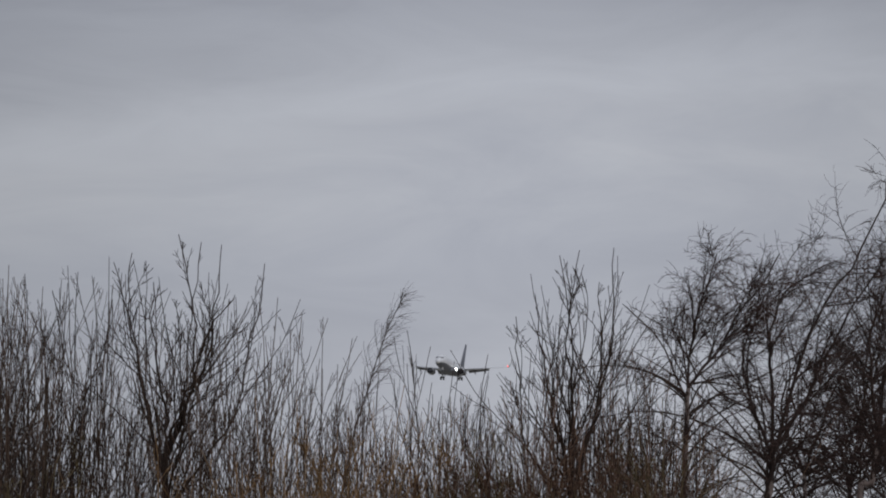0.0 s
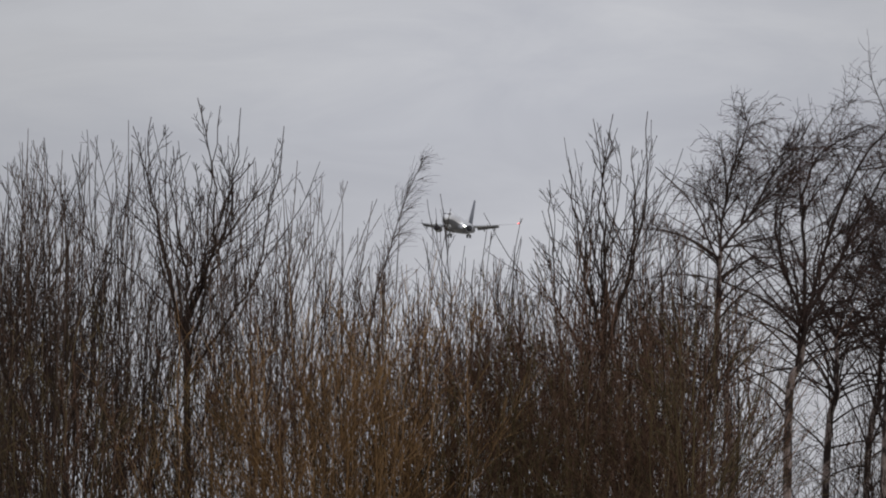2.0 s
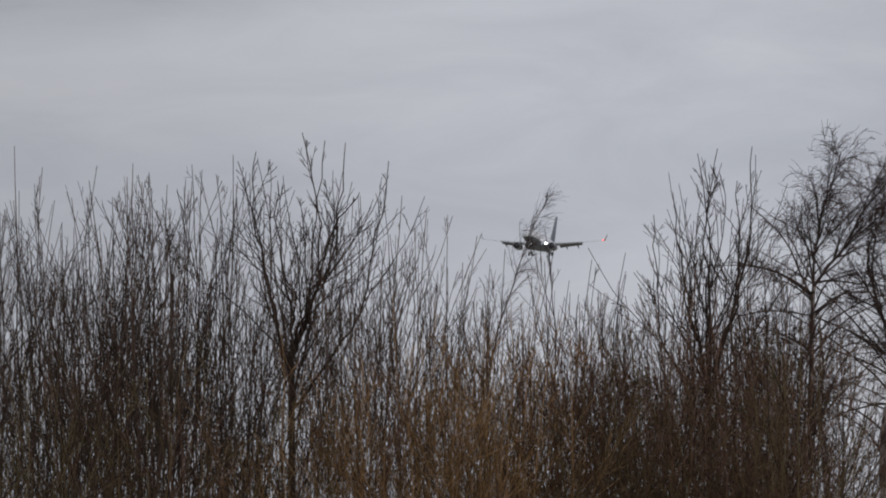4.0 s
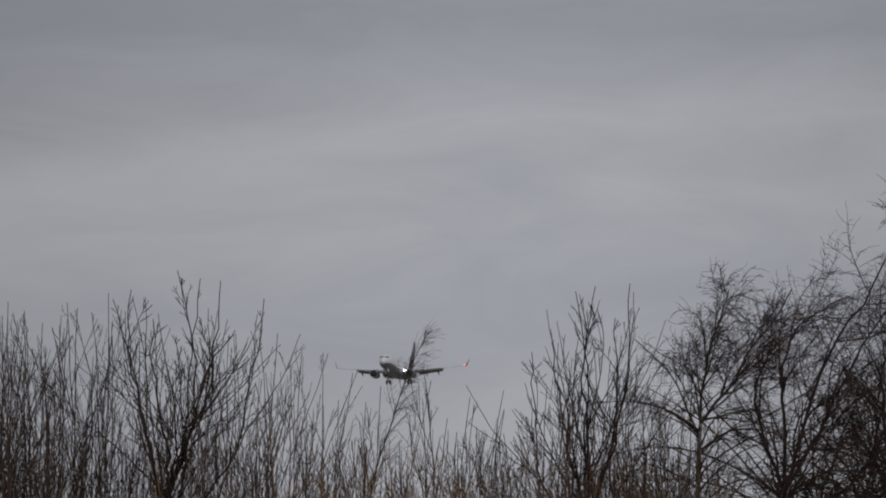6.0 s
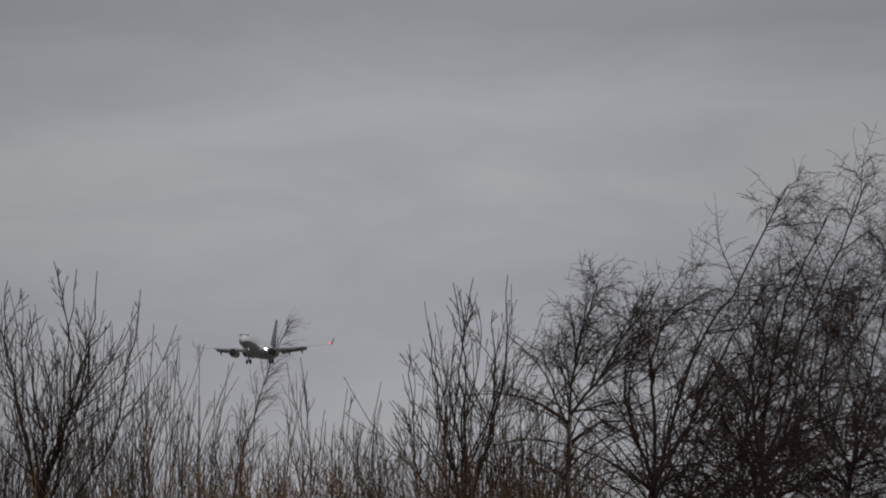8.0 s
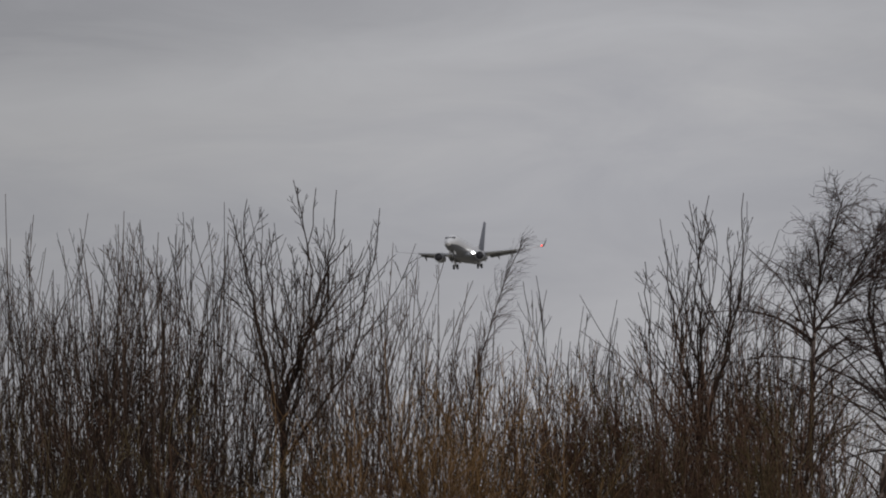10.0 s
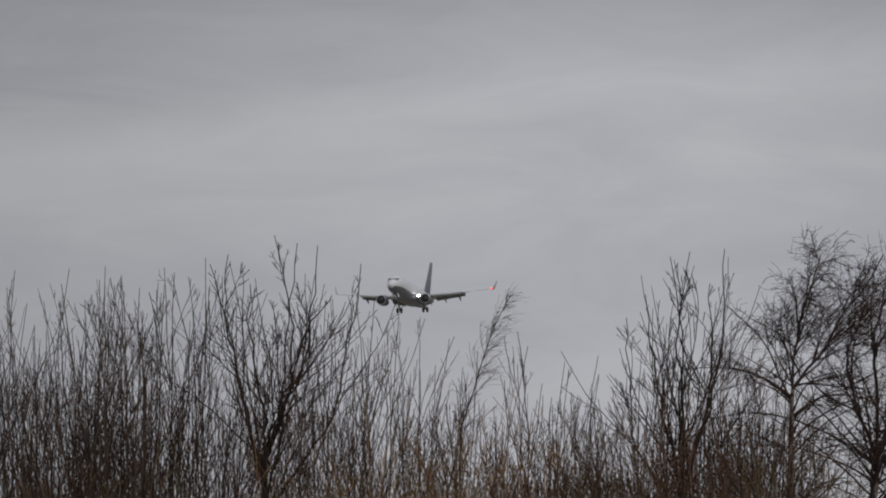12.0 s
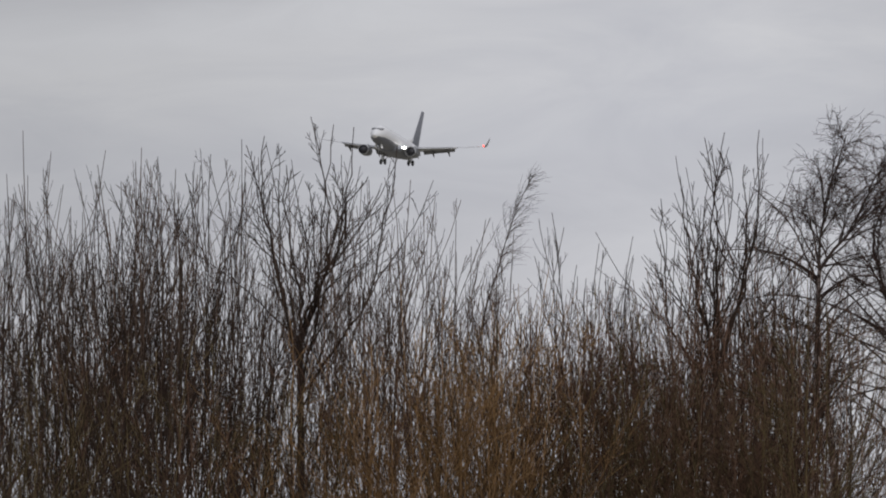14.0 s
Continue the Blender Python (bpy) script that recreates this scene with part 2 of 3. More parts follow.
def upright_tree(name, x, y, seed, fork_z, tips, trunk_r, label, bark, boughs=6, group="bare broadleaf trees"):
    """A trunk that splits into ascending limbs, each with steep boughs, shoots on those and short side twigs. tips: (x, z) of each limb, from the trunk's foot."""
    rng = np.random.default_rng(seed)
    tree = thing_at(name, x, y, label, "tree", group)
    k = 12
    trunk = jitter(rng, bowed((0, 0, 0), (rng.normal(0, 0.05), 0, fork_z), k)[None], 0.012)
    trunk_rad = taper([trunk_r * 1.6], [trunk_r * 0.7], k)
    part("trunk", mesh_of("trunk", *tubes([(trunk, trunk_rad)], 8)), bark, tree)
    limbs, radii = [], []
    for dx, z in tips:
        start = trunk[0, -1] - np.array([0, 0, rng.uniform(0.0, 0.5)])
        end = np.array([dx, rng.uniform(-0.4, 0.4), z])
        run = jitter(rng, bowed(start, end, 18, rng.uniform(0.5, 0.8), rng.uniform(0.36, 0.5))[None], 0.018)
        limbs.append(run)
        radii.append(taper([rng.uniform(0.011, 0.017)], [0.0030], 18))
        part("limb", mesh_of("limb", *tubes([(run, radii[-1])], 6)), bark, tree)
    limbs, radii = np.concatenate(limbs), np.concatenate(radii)
    bough, bough_r = branching(rng, limbs, radii, boughs, 0.05, 0.8, 27, 8, (0.5, 0.95), 11, 0.4, 0.065, 0.68, 0.0024, 0.08)
    for i in range(len(bough)):
        part("bough", mesh_of("bough", *tubes([(bough[i:i + 1], bough_r[i:i + 1])], 5)), bark, tree)
    shoot, shoot_r = branching(rng, bough, bough_r, 4, 0.12, 0.85, 35, 10, (0.3, 0.75), 6, 0.35, 0.08, 0.7, 0.0021, 0.05)
    side, side_r = branching(rng, limbs, radii, 8, 0.15, 0.95, 38, 10, (0.1, 0.4), 6, 0.4, 0.08, 0.5, 0.0021, 0.05, 0.005)
    twig, twig_r = branching(rng, np.concatenate([shoot[:, [0, 1, 3, 5]], side[:, [0, 1, 3, 5]]]), np.concatenate([shoot_r[:, [0, 1, 3, 5]], side_r[:, [0, 1, 3, 5]]]), 2, 0.2, 0.8, 38, 12, (0.2, 0.6), 4, 0.3, 0.07, 0.8, 0.0018, 0.03)
    # low side branches on the trunk
    low, low_r = branching(rng, trunk, trunk_rad, 22, 0.62, 0.98, 36, 10, (0.25, 0.6), 9, 0.8, 0.07, 0.2, 0.0028, 0.7, 0.007)
    lows, lows_r = branching(rng, low, low_r, 4, 0.2, 0.95, 36, 12, (0.2, 0.5), 5, 0.3, 0.07, 0.6, 0.002, 0.1)
    tagged(part("twig_growth", mesh_of("twig_growth", *tubes([(shoot, shoot_r), (side, side_r), (twig, twig_r), (low, low_r), (lows, lows_r)], 4)), bark, tree, "fine bare side twigs"), kind="stuff")
    return tree


def shrub(name, x, y, seed, height, width, count, label, bark, twig_bark=None, radius=0.012, boughs=4, shoots=4, twigs=3, low=0.52, group="bare shrubs of the hedge", tips=None,
          angle=28, crook=0.05, tip_r=0.0026, cross=0.3, ragged=0.12, lift=0.35, apart=True, deep=0.35):
    """A many-stemmed shrub: stems that fan from the foot, steep boughs that fork off them, shoots and twigs on those."""
    rng = np.random.default_rng(seed)
    bush = thing_at(name, x, y, label, "shrub", group)
    if tips is None:
        tips = [(((i + rng.uniform(0.1, 0.9)) / count * 2 - 1) * width, height * (1 - ragged * rng.random() ** 1.3)) for i in range(count)]
    runs = []
    for dx, z in tips:
        foot = (dx * rng.uniform(-cross, 0.4) + rng.normal(0, 0.06), rng.normal(0, 0.12), 0)
        runs.append(bowed(foot, (dx, rng.normal(0, deep), z), 26, rng.uniform(0.2, 0.8), 0.5))
    stems = jitter(rng, np.array(runs), 0.016)
    n = len(stems)
    stems += rng.normal(0, 0.05, (n, 1, 3)) * np.linspace(0, 1, 26)[None, :, None] ** 12
    r0 = radius * rng.uniform(0.75, 1.3, n)
    stem_r = tip_r + (r0[:, None] - tip_r) * (1 - np.linspace(0, 1, 26)[None, :] ** 1.8)
    for i in range(n):
        part("stem", mesh_of("stem", *tubes([(stems[i:i + 1], stem_r[i:i + 1])], 5)), bark, bush)
    bough, bough_r = branching(rng, stems, stem_r, boughs, low, 0.94, angle, angle * 0.3, (0.6, 1.0), 10, lift, crook, 0.72, 0.0024, 0.06, 0.0095)
    fine = []
    if apart:
        for i in range(len(bough)):
            part("bough", mesh_of("bough", *tubes([(bough[i:i + 1], bough_r[i:i + 1])], 4)), bark, bush)
    else:
        fine.append((bough, bough_r))
    shoot, shoot_r = branching(rng, bough, bough_r, shoots, 0.12, 0.88, angle + 4, 10, (0.35, 0.85), 6, lift, crook * 1.3, 0.72, 0.0021, 0.06)
    side, side_r = branching(rng, stems, stem_r, shoots + 4, low, 0.985, angle + 6, 12, (0.1, 0.45), 6, lift, crook * 1.3, 0.45, 0.0021, 0.1, 0.005)
    fine += [(shoot, shoot_r), (side, side_r)]
    fine.append(branching(rng, np.concatenate([shoot[:, [0, 1, 3, 5]], side[:, [0, 1, 3, 5]]]), np.concatenate([shoot_r[:, [0, 1, 3, 5]], side_r[:, [0, 1, 3, 5]]]), twigs, 0.15, 0.88, 38, 14, (0.15, 0.55), 3, lift, crook * 2, 0.8, 0.0018, 0.04))
    tagged(part("twig_growth", mesh_of("twig_growth", *tubes(fine, 3)), twig_bark or bark, bush, "fine bare shoots and twigs"), kind="stuff")
    return bush


def smooth_run(points, k, rng, depth=0.25, rough=0.008):
    """A gently bent run of k points through a few (x, z) stations; its depth wanders a little."""
    p = np.array([(x, 0.0, z) for x, z in points], float)
    p[1:, 1] = np.cumsum(rng.normal(0, depth / len(p), len(p) - 1))
    t = np.linspace(0, len(p) - 1, k)
    i = np.minimum(t.astype(int), len(p) - 2)
    f = (t - i)[:, None]
    a, b, c, d = p[np.maximum(i - 1, 0)], p[i], p[i + 1], p[np.minimum(i + 2, len(p) - 1)]
    run = 0.5 * (2 * b + (c - a) * f + (2 * a - 5 * b + 4 * c - d) * f ** 2 + (3 * b - a - 3 * c + d) * f ** 3)
    return jitter(rng, run[None], rough)


def birch(name, x, y, seed, trunk, leaders, label, trunk_r=0.055, wind=0.3, reach=1.0, weep=0.85, group="weeping birches", side=16, lower=18, fill=0.8, fine=0.0023, spread=42, curl=1.0):
    """A slender trunk that splits into leaning leaders; arching side branches and a haze of fine twigs that hang and blow to one side.
    trunk and leaders: (x, z) stations from the foot."""
    rng = np.random.default_rng(seed)
    tree = thing_at(name, x, y, label, "tree", group)
    pale = trunk_r > 0.025
    stem = smooth_run([(0, 0)] + trunk, 18, rng)
    stem_r = np.linspace(trunk_r * 1.4, trunk_r * 0.62, 18)[None]
    part("trunk", mesh_of("trunk", *tubes([(stem, stem_r)], 9)), BIRCH_BARK if pale else BIRCH_LIMB, tree, "pale peeling birch trunk" if pale else "")
    runs, radii = [], []
    for stations in leaders:
        run = smooth_run([trunk[-1]] + stations, 16, rng, 0.5, 0.012)
        run[..., 1] += stem[0, -1, 1]
        rad = taper([trunk_r * rng.uniform(0.48, 0.62)], [0.0055], 16)
        runs.append(run)
        radii.append(rad)
        part("leader", mesh_of("leader", *tubes([(run, rad)], 7)), BIRCH_LIMB, tree)
    runs, radii = np.concatenate(runs), np.concatenate(radii)
    # side branches on the leaders, longer ones on the trunk
    s, w, r, u = fork(rng, runs, radii, side, 0.04, 0.97, spread, 12, 0.0)
    ln = (1.0 - u) * rng.uniform(0.45, 1.05, len(u)) * 1.15 * reach + rng.uniform(0.08, 0.42, len(u)) * reach
    limb = grow(rng, s, w, ln, 12, (wind * 1.0, 0, 0.15 - 0.2 * weep), 0.085)
    limb_r = taper(np.minimum(r * 0.65, 0.014), np.full(len(r), 0.0036), 12)
    if lower:
        s, w, r, u = fork(rng, stem, stem_r, lower, 0.28, 0.99, 54, 13, 0.2)
        w[:, 1] *= 0.4
        arch = grow(rng, s, w, rng.uniform(0.6, 1.7, len(s)) * reach, 12, (0.1, 0, -0.8), 0.06)
        arch_r = taper(np.full(len(s), 0.012), np.full(len(s), 0.0038), 12)
        limb, limb_r = np.concatenate([limb, arch]), np.concatenate([limb_r, arch_r])
    for i in range(len(limb)):
        part("limb", mesh_of("limb", *tubes([(limb[i:i + 1], limb_r[i:i + 1])], 5)), BIRCH_LIMB, tree)
    s, w, r, u = fork(rng, limb, limb_r, round(13 * fill), 0.12, 0.98, 46, 18, 0.05)
    ln = (1.15 - 0.6 * u) * rng.uniform(0.18, 0.72, len(u)) * reach
    branch = grow(rng, s, w, ln, 8, (wind * 1.0, 0, -0.3 * weep), 0.14 * curl)
    branch_r = taper(np.minimum(r * 0.65, 0.0062), np.full(len(r), fine * 0.8), 8)
    s, w, r, u = fork(rng, branch, branch_r, round(10 * fill), 0.1, 0.98, 46, 18, 0)
    twig = grow(rng, s, w, rng.uniform(0.05, 0.25, len(s)) * reach ** 0.5, 5, (wind * 0.9, 0, -0.5 * weep), 0.24 * curl)
    twig_r = taper(np.full(len(s), fine), np.full(len(s), fine * 0.65), 5)
    s, w, r, u = fork(rng, branch, branch_r, round(6 * fill), 0.05, 1.0, 55, 22, 0)
    spur = grow(rng, s, w, rng.uniform(0.02, 0.11, len(s)) * reach ** 0.5, 3, (wind * 0.6, 0, -0.3 * weep), 0.3)
    spur_r = taper(np.full(len(s), fine * 0.95), np.full(len(s), fine * 0.8), 3)
    tagged(part("twig_growth", mesh_of("twig_growth", *tubes([(branch, branch_r), (twig, twig_r), (spur, spur_r)], 3)), BIRCH_TWIG, tree, "hanging wind-blown fine twigs"), kind="stuff")
    return tree


# ---- ground ----
# out of view; its pale colour acts as a reflector below the airliner
def build_ground():
    bm = bmesh.new()
    bmesh.ops.create_circle(bm, cap_ends=True, segments=96, radius=4500)
    me = bpy.data.meshes.new("ground")
    bm.to_mesh(me)
    bm.free()
    me.materials.append(GRASS)
    tagged(new("ground", me), "unseen flat winter grassland under the trees, kept pale to bounce light up", "ground", kind="structure")


build_ground()
SWAY = {}

# ---- broadleaf trees and hedge, about 70 m off ----
SWAY["west"] = [upright_tree("bare_tree", -1.46, 70.0, 11, 6.15,
                             [(-0.44, 7.70), (-0.28, 7.73), (0.09, 7.88), (0.27, 7.83), (0.43, 7.83), (0.78, 7.67), (-0.12, 7.55), (0.55, 7.4)], 0.035,
                             "tall bare broadleaf tree with a vase of steep dark limbs", BARK_DARK, 4)]
SWAY["mid"] = [upright_tree("bare_tree", 1.90, 70.5, 12, 5.95,
                            [(-0.45, 7.28), (-0.30, 7.45), (-0.10, 7.76), (0.06, 7.80), (0.36, 7.88), (0.24, 7.6)], 0.036,
                            "bare broadleaf tree with steep crowded limbs above the hedge", BARK_DARK, 5)]


def build_hedge():
    rng = random.Random(5)
    west = SWAY["west"]
    # tall grey-brown shrubs: foot, height
    tall = [(-4.6, 7.5), (-4.3, 7.45), (-3.95, 7.5), (-3.62, 7.85), (-3.3, 7.4), (-3.0, 7.5), (-2.75, 7.55), (-2.45, 7.65), (-2.15, 7.7), (-1.85, 7.55), (-1.15, 7.4), (-0.9, 7.45),
            (-0.6, 7.35), (-0.35, 7.15), (-0.05, 6.9)]
    for i, (x, h) in enumerate(tall):
        deep = rng.uniform(0.964, 1.043)
        west.append(shrub("hedge_shrub", x * deep, 70 * deep, 100 + i, 1.6 + (h - 1.6) * deep, 0.34, 7 if x < -1.3 else 5,
                          "tall bare hedge shrub with crowded upright grey-brown stems", BARK_DARK if i % 3 and x < -1.3 else BARK_BROWN, BARK_DARK if i % 2 and x < -1.3 else BARK_BROWN, 0.0125 if x < -1.3 else 0.0095, 5, 4, 2, 0.5, ragged=0.09, angle=25))
    for i in range(20):
        x = -4.6 + i * 0.235 + rng.uniform(-0.1, 0.1)
        h = rng.uniform(6.8, 7.25) - (0.25 if x > -0.6 else 0)
        west.append(shrub("slender_shrub", x, 71.5 + rng.uniform(-2.5, 2.5), 400 + i, h, 0.35, 4 if x < -1.5 else 2, "slender bare shrub with fine brown rods inside the hedge",
                          BARK_DARK if i % 2 and x < -1.5 else BARK_BROWN, BARK_BROWN, 0.0105 if x < -1.5 else 0.0085, 5, 4, 2, 0.52, ragged=0.1, angle=26))
    mid = SWAY["mid"]
    mid.append(shrub("hedge_shrub", 0.9, 70, 140, 7.0, 0.3, 8, "slim bare shrub with a few long whip-like spikes", BARK_DARK, None, 0.010, 4, 2, 1, 0.72,
                     tips=[(-0.35, 6.93), (-0.18, 7.13), (-0.02, 6.88), (0.22, 6.95), (-0.1, 6.6), (0.1, 6.62), (0.3, 6.5)], angle=18))
    for i, (x, h) in enumerate([(0.35, 6.6), (0.6, 6.35), (1.3, 6.65), (1.5, 6.95), (1.7, 7.0), (2.1, 7.15), (2.3, 7.15), (2.5, 7.05), (2.7, 6.9), (1.05, 6.4)]):
        deep = rng.uniform(0.972, 1.028)
        mid.append(shrub("hedge_shrub", x * deep, 70 * deep, 150 + i, 1.6 + (h - 1.6) * deep, 0.28, 6, "bare hedge shrub with dark red-brown upright stems",
                         BARK_RED if i % 3 == 0 else BARK_DARK, BARK_RED if i % 2 else BARK_DARK, 0.0110, 5, 4, 2, 0.52, angle=29))
    for i in range(13):
        x = 0.25 + i * 0.185 + rng.uniform(-0.08, 0.08)
        mid.append(shrub("slender_shrub", x, 71 + rng.uniform(-2.5, 2.5), 440 + i, rng.uniform(6.3, 6.7), 0.35, 4, "slender bare shrub with fine brown rods inside the hedge",
                         BARK_RED if i % 2 else BARK_BROWN, BARK_RED, 0.0095, 5, 4, 3, 0.52, angle=30))
    # lower, denser growth in front
    x, i = -4.7, 0
    while x < 2.7:
        orange = -1.3 < x < 0.55
        h = (6.3 if x < -1.3 else 6.4) + 0.15 * math.sin(x * 2.1) + rng.uniform(-0.4, 0.15) + (0.1 if orange else 0)
        bark = BARK_OSIER if orange and i % 4 else BARK_DARK if x < -1.3 and i % 3 == 0 else (BARK_RED, BARK_OLIVE, BARK_RED)[i % 3]
        words = "dense osier shrub with thin orange-brown rods" if bark is BARK_OSIER else "dense low hedge shrub with thin red-brown rods" if bark is BARK_RED else "dense low hedge shrub with thin dark brown rods" if bark is BARK_DARK else "dense low hedge shrub with thin olive-brown rods"
        (mid if x > -0.6 else west).append(shrub("low_shrub", x, 66.5 + rng.uniform(-1.5, 1.5), 200 + i, h, 0.45 if x < 1.9 else 0.3, 4 if x < -1.3 else 5, words, bark, bark, 0.0085, 6, 5, 3, 0.55,
                                                 group="low shrubs before the hedge", angle=33 if x < 0.5 else 42, crook=0.07 if x < 0.5 else 0.1, cross=0.8, ragged=0.16, lift=0.25, apart=False))
        x += 0.33 if x < -1.3 else 0.2 if x < -0.5 else 0.165
        i += 1
    # twiggy bushes between the hedge and the birches
    for i, (x, h) in enumerate([(2.35, 7.1), (2.52, 7.3), (2.68, 7.25)]):
        mid.append(shrub("twiggy_bush", x, 73.5 + rng.uniform(-1, 1), 470 + i, h, 0.28, 4, "dark twiggy bush with a tangled crown beside the birches", BARK_DARK, BARK_DARK, 0.008, 6, 6, 4, 0.6,
                         angle=44, crook=0.11, cross=0.1, ragged=0.14, lift=0.1, group="twiggy bushes"))
    # dark undergrowth below the birches
    for i in range(21):
        SWAY["under"].append(shrub("undergrowth_shrub", 2.9 + i * 0.21, 83 + rng.uniform(-1.5, 1.5), 300 + i, rng.uniform(6.0, 6.8) + (0.5 if i > 7 else -0.1), 0.5, 4 if i > 7 else 3, "dark tangled undergrowth shrub below the birches",
                                   BARK_DARK, BARK_DARK, 0.011, 6, 5, 2, 0.58, group="undergrowth below the birches", angle=42, crook=0.1, cross=0.9, ragged=0.2, lift=0.2, apart=False))
    for i, x in enumerate((4.75, 5.0, 5.3)):
        SWAY["under"].append(shrub("undergrowth_shrub", x, 78.5 + rng.uniform(-0.5, 0.5), 340 + i, rng.uniform(5.5, 5.8), 0.3, 8, "low dense dark bush at the foot of the birches",
                                   BARK_DARK, BARK_DARK, 0.009, 6, 5, 4, 0.6, group="undergrowth below the birches", angle=42, crook=0.1, cross=0.5, ragged=0.12, lift=0.2, apart=False))


SWAY["under"] = []
build_hedge()

# ---- birches, about 80 m off ----
PALE = "weeping birch with a pale trunk and wind-blown bare twigs"
FAR = "darker birch standing behind, crowded with bare twigs"
SWAY["birch"] = [
    birch("birch_tree", 3.3, 79.6, 31, [(-0.05, 5.6), (-0.19, 6.2), (-0.15, 7.1), (-0.13, 7.38)],
          [[(0.12, 7.75), (0.33, 8.1), (0.7, 8.6)], [(-0.1, 7.75), (-0.04, 8.15), (0.14, 8.62)]], PALE, 0.028, wind=0.3, reach=0.7, side=17, lower=24, fill=0.6, spread=34),
    birch("birch_tree", 3.8, 80.0, 32, [(0.0, 5.6), (0.10, 6.42), (0.17, 6.8)],
          [[(0.37, 7.5), (0.63, 8.08), (1.02, 8.75), (1.42, 9.55)], [(-0.06, 7.42), (-0.12, 7.8), (0.08, 8.2)], [(0.15, 7.6), (0.29, 8.2), (0.5, 8.45)],
           [(0.5, 7.3), (0.9, 8.1), (1.2, 8.6)]], PALE, 0.036, side=16, lower=26, fill=0.5),
    birch("birch_tree", 4.65, 80.5, 33, [(0.08, 5.9), (0.2, 6.58), (0.32, 6.96)],
          [[(0.5, 7.4), (0.72, 8.32), (1.07, 9.09), (1.31, 9.6)], [(0.25, 7.7), (0.35, 8.2), (0.6, 8.8)], [(0.7, 7.5), (1.2, 8.2), (1.6, 8.9)],
           [(0.4, 7.6), (0.6, 8.5), (0.95, 9.3)]], PALE, 0.035, side=17, fill=0.5, lower=28),
    birch("birch_tree", 4.4, 84.5, 34, [(0.0, 5.4), (0.1, 6.4), (0.1, 6.9)], [[(0.3, 7.6), (0.6, 8.2)], [(-0.1, 7.5), (0.1, 8.0)], [(0.6, 7.4), (0.9, 8.4)]], FAR, 0.033, side=14, fill=0.42, lower=30),
    birch("birch_tree", 5.2, 84.0, 35, [(0.0, 5.4), (0.1, 6.4), (0.15, 6.9)], [[(0.3, 7.6), (0.6, 8.9)], [(-0.15, 7.6), (0.0, 8.6)], [(0.6, 7.4), (1.0, 9.0)]], FAR, 0.031, side=15, fill=0.46, lower=30),
    birch("birch_tree", 5.8, 82.5, 36, [(0.0, 5.6), (0.1, 6.6), (0.15, 7.1)], [[(0.3, 7.9), (0.75, 9.6)], [(-0.2, 7.7), (0.1, 9.0)], [(0.6, 7.6), (1.0, 9.2)]], PALE, 0.035, side=17, fill=0.68, lower=32),
    birch("birch_tree", 4.85, 85.5, 38, [(0.0, 5.4), (0.1, 6.4), (0.15, 6.9)], [[(0.3, 7.6), (0.5, 8.5)], [(-0.15, 7.5), (0.0, 8.0)], [(0.6, 7.5), (1.0, 8.9)]], FAR, 0.031, side=14, fill=0.42, lower=30),
    birch("birch_tree", 6.6, 82.0, 37, [(0.0, 5.6), (0.1, 6.6), (0.15, 7.1)], [[(0.3, 7.9), (0.7, 9.8)], [(-0.3, 7.8), (-0.1, 9.4)]], PALE, 0.035, side=18),
]


def sapling(name, x, y, seed, stations, label):
    """A thin bent stem with feathery ascending twigs that trail downwind."""
    rng = np.random.default_rng(seed)
    tree = thing_at(name, x, y, label, "tree", "weeping birches")
    stem = smooth_run([(0, 0)] + stations, 40, rng, 0.2, 0.004)
    rad = 0.0022 + 0.010 * (1 - np.linspace(0, 1, 40)[None, :] ** 0.7)
    part("trunk", mesh_of("trunk", *tubes([(stem, rad)], 6)), BIRCH_LIMB, tree)
    s, w, r, u = fork(rng, stem, rad, 44, 0.36, 0.97, 31, 9, 0.05)
    bough = grow(rng, s, w, (0.1 + 0.6 * (1 - u)) * rng.uniform(0.4, 1.1, len(u)), 9, (0.3, 0, 0.1), 0.06)
    bough_r = taper(np.minimum(r * 0.5, 0.0027), np.full(len(r), 0.0012), 9)
    for i in range(len(bough)):
        part("bough", mesh_of("bough", *tubes([(bough[i:i + 1], bough_r[i:i + 1])], 4)), BIRCH_LIMB, tree)
    s, w, r, u = fork(rng, bough, bough_r, 7, 0.1, 0.97, 34, 12, 0)
    twig = grow(rng, s, w, rng.uniform(0.04, 0.2, len(s)), 5, (0.45, 0, -0.3), 0.09)
    twig_r = taper(np.full(len(s), 0.0014), np.full(len(s), 0.001), 5)
    tagged(part("twig_growth", mesh_of("twig_growth", *tubes([(twig, twig_r)], 3)), BIRCH_TWIG, tree, "fine trailing twigs"), kind="stuff")
    return tree


SWAY["whip"] = [sapling("birch_sapling", -0.31, 76.0, 41, [(0.15, 5.0), (0.36, 6.5), (0.52, 7.1), (0.67, 7.58), (0.82, 7.93)], "slender young birch whip bent over by the wind")]


# ---- the airliner: x forward, y to its left, z up ----
def loft(rings, closed=True):
    """Skin over rings of equal count; ends capped when closed."""
    n = len(rings[0])
    verts = [v for ring in rings for v in ring]
    faces = [[i * n + j, i * n + (j + 1) % n, (i + 1) * n + (j + 1) % n, (i + 1) * n + j] for i in range(len(rings) - 1) for j in range(n)]
    if closed:
        faces += [list(range(n))[::-1], list(range((len(rings) - 1) * n, len(rings) * n))]
    return verts, faces


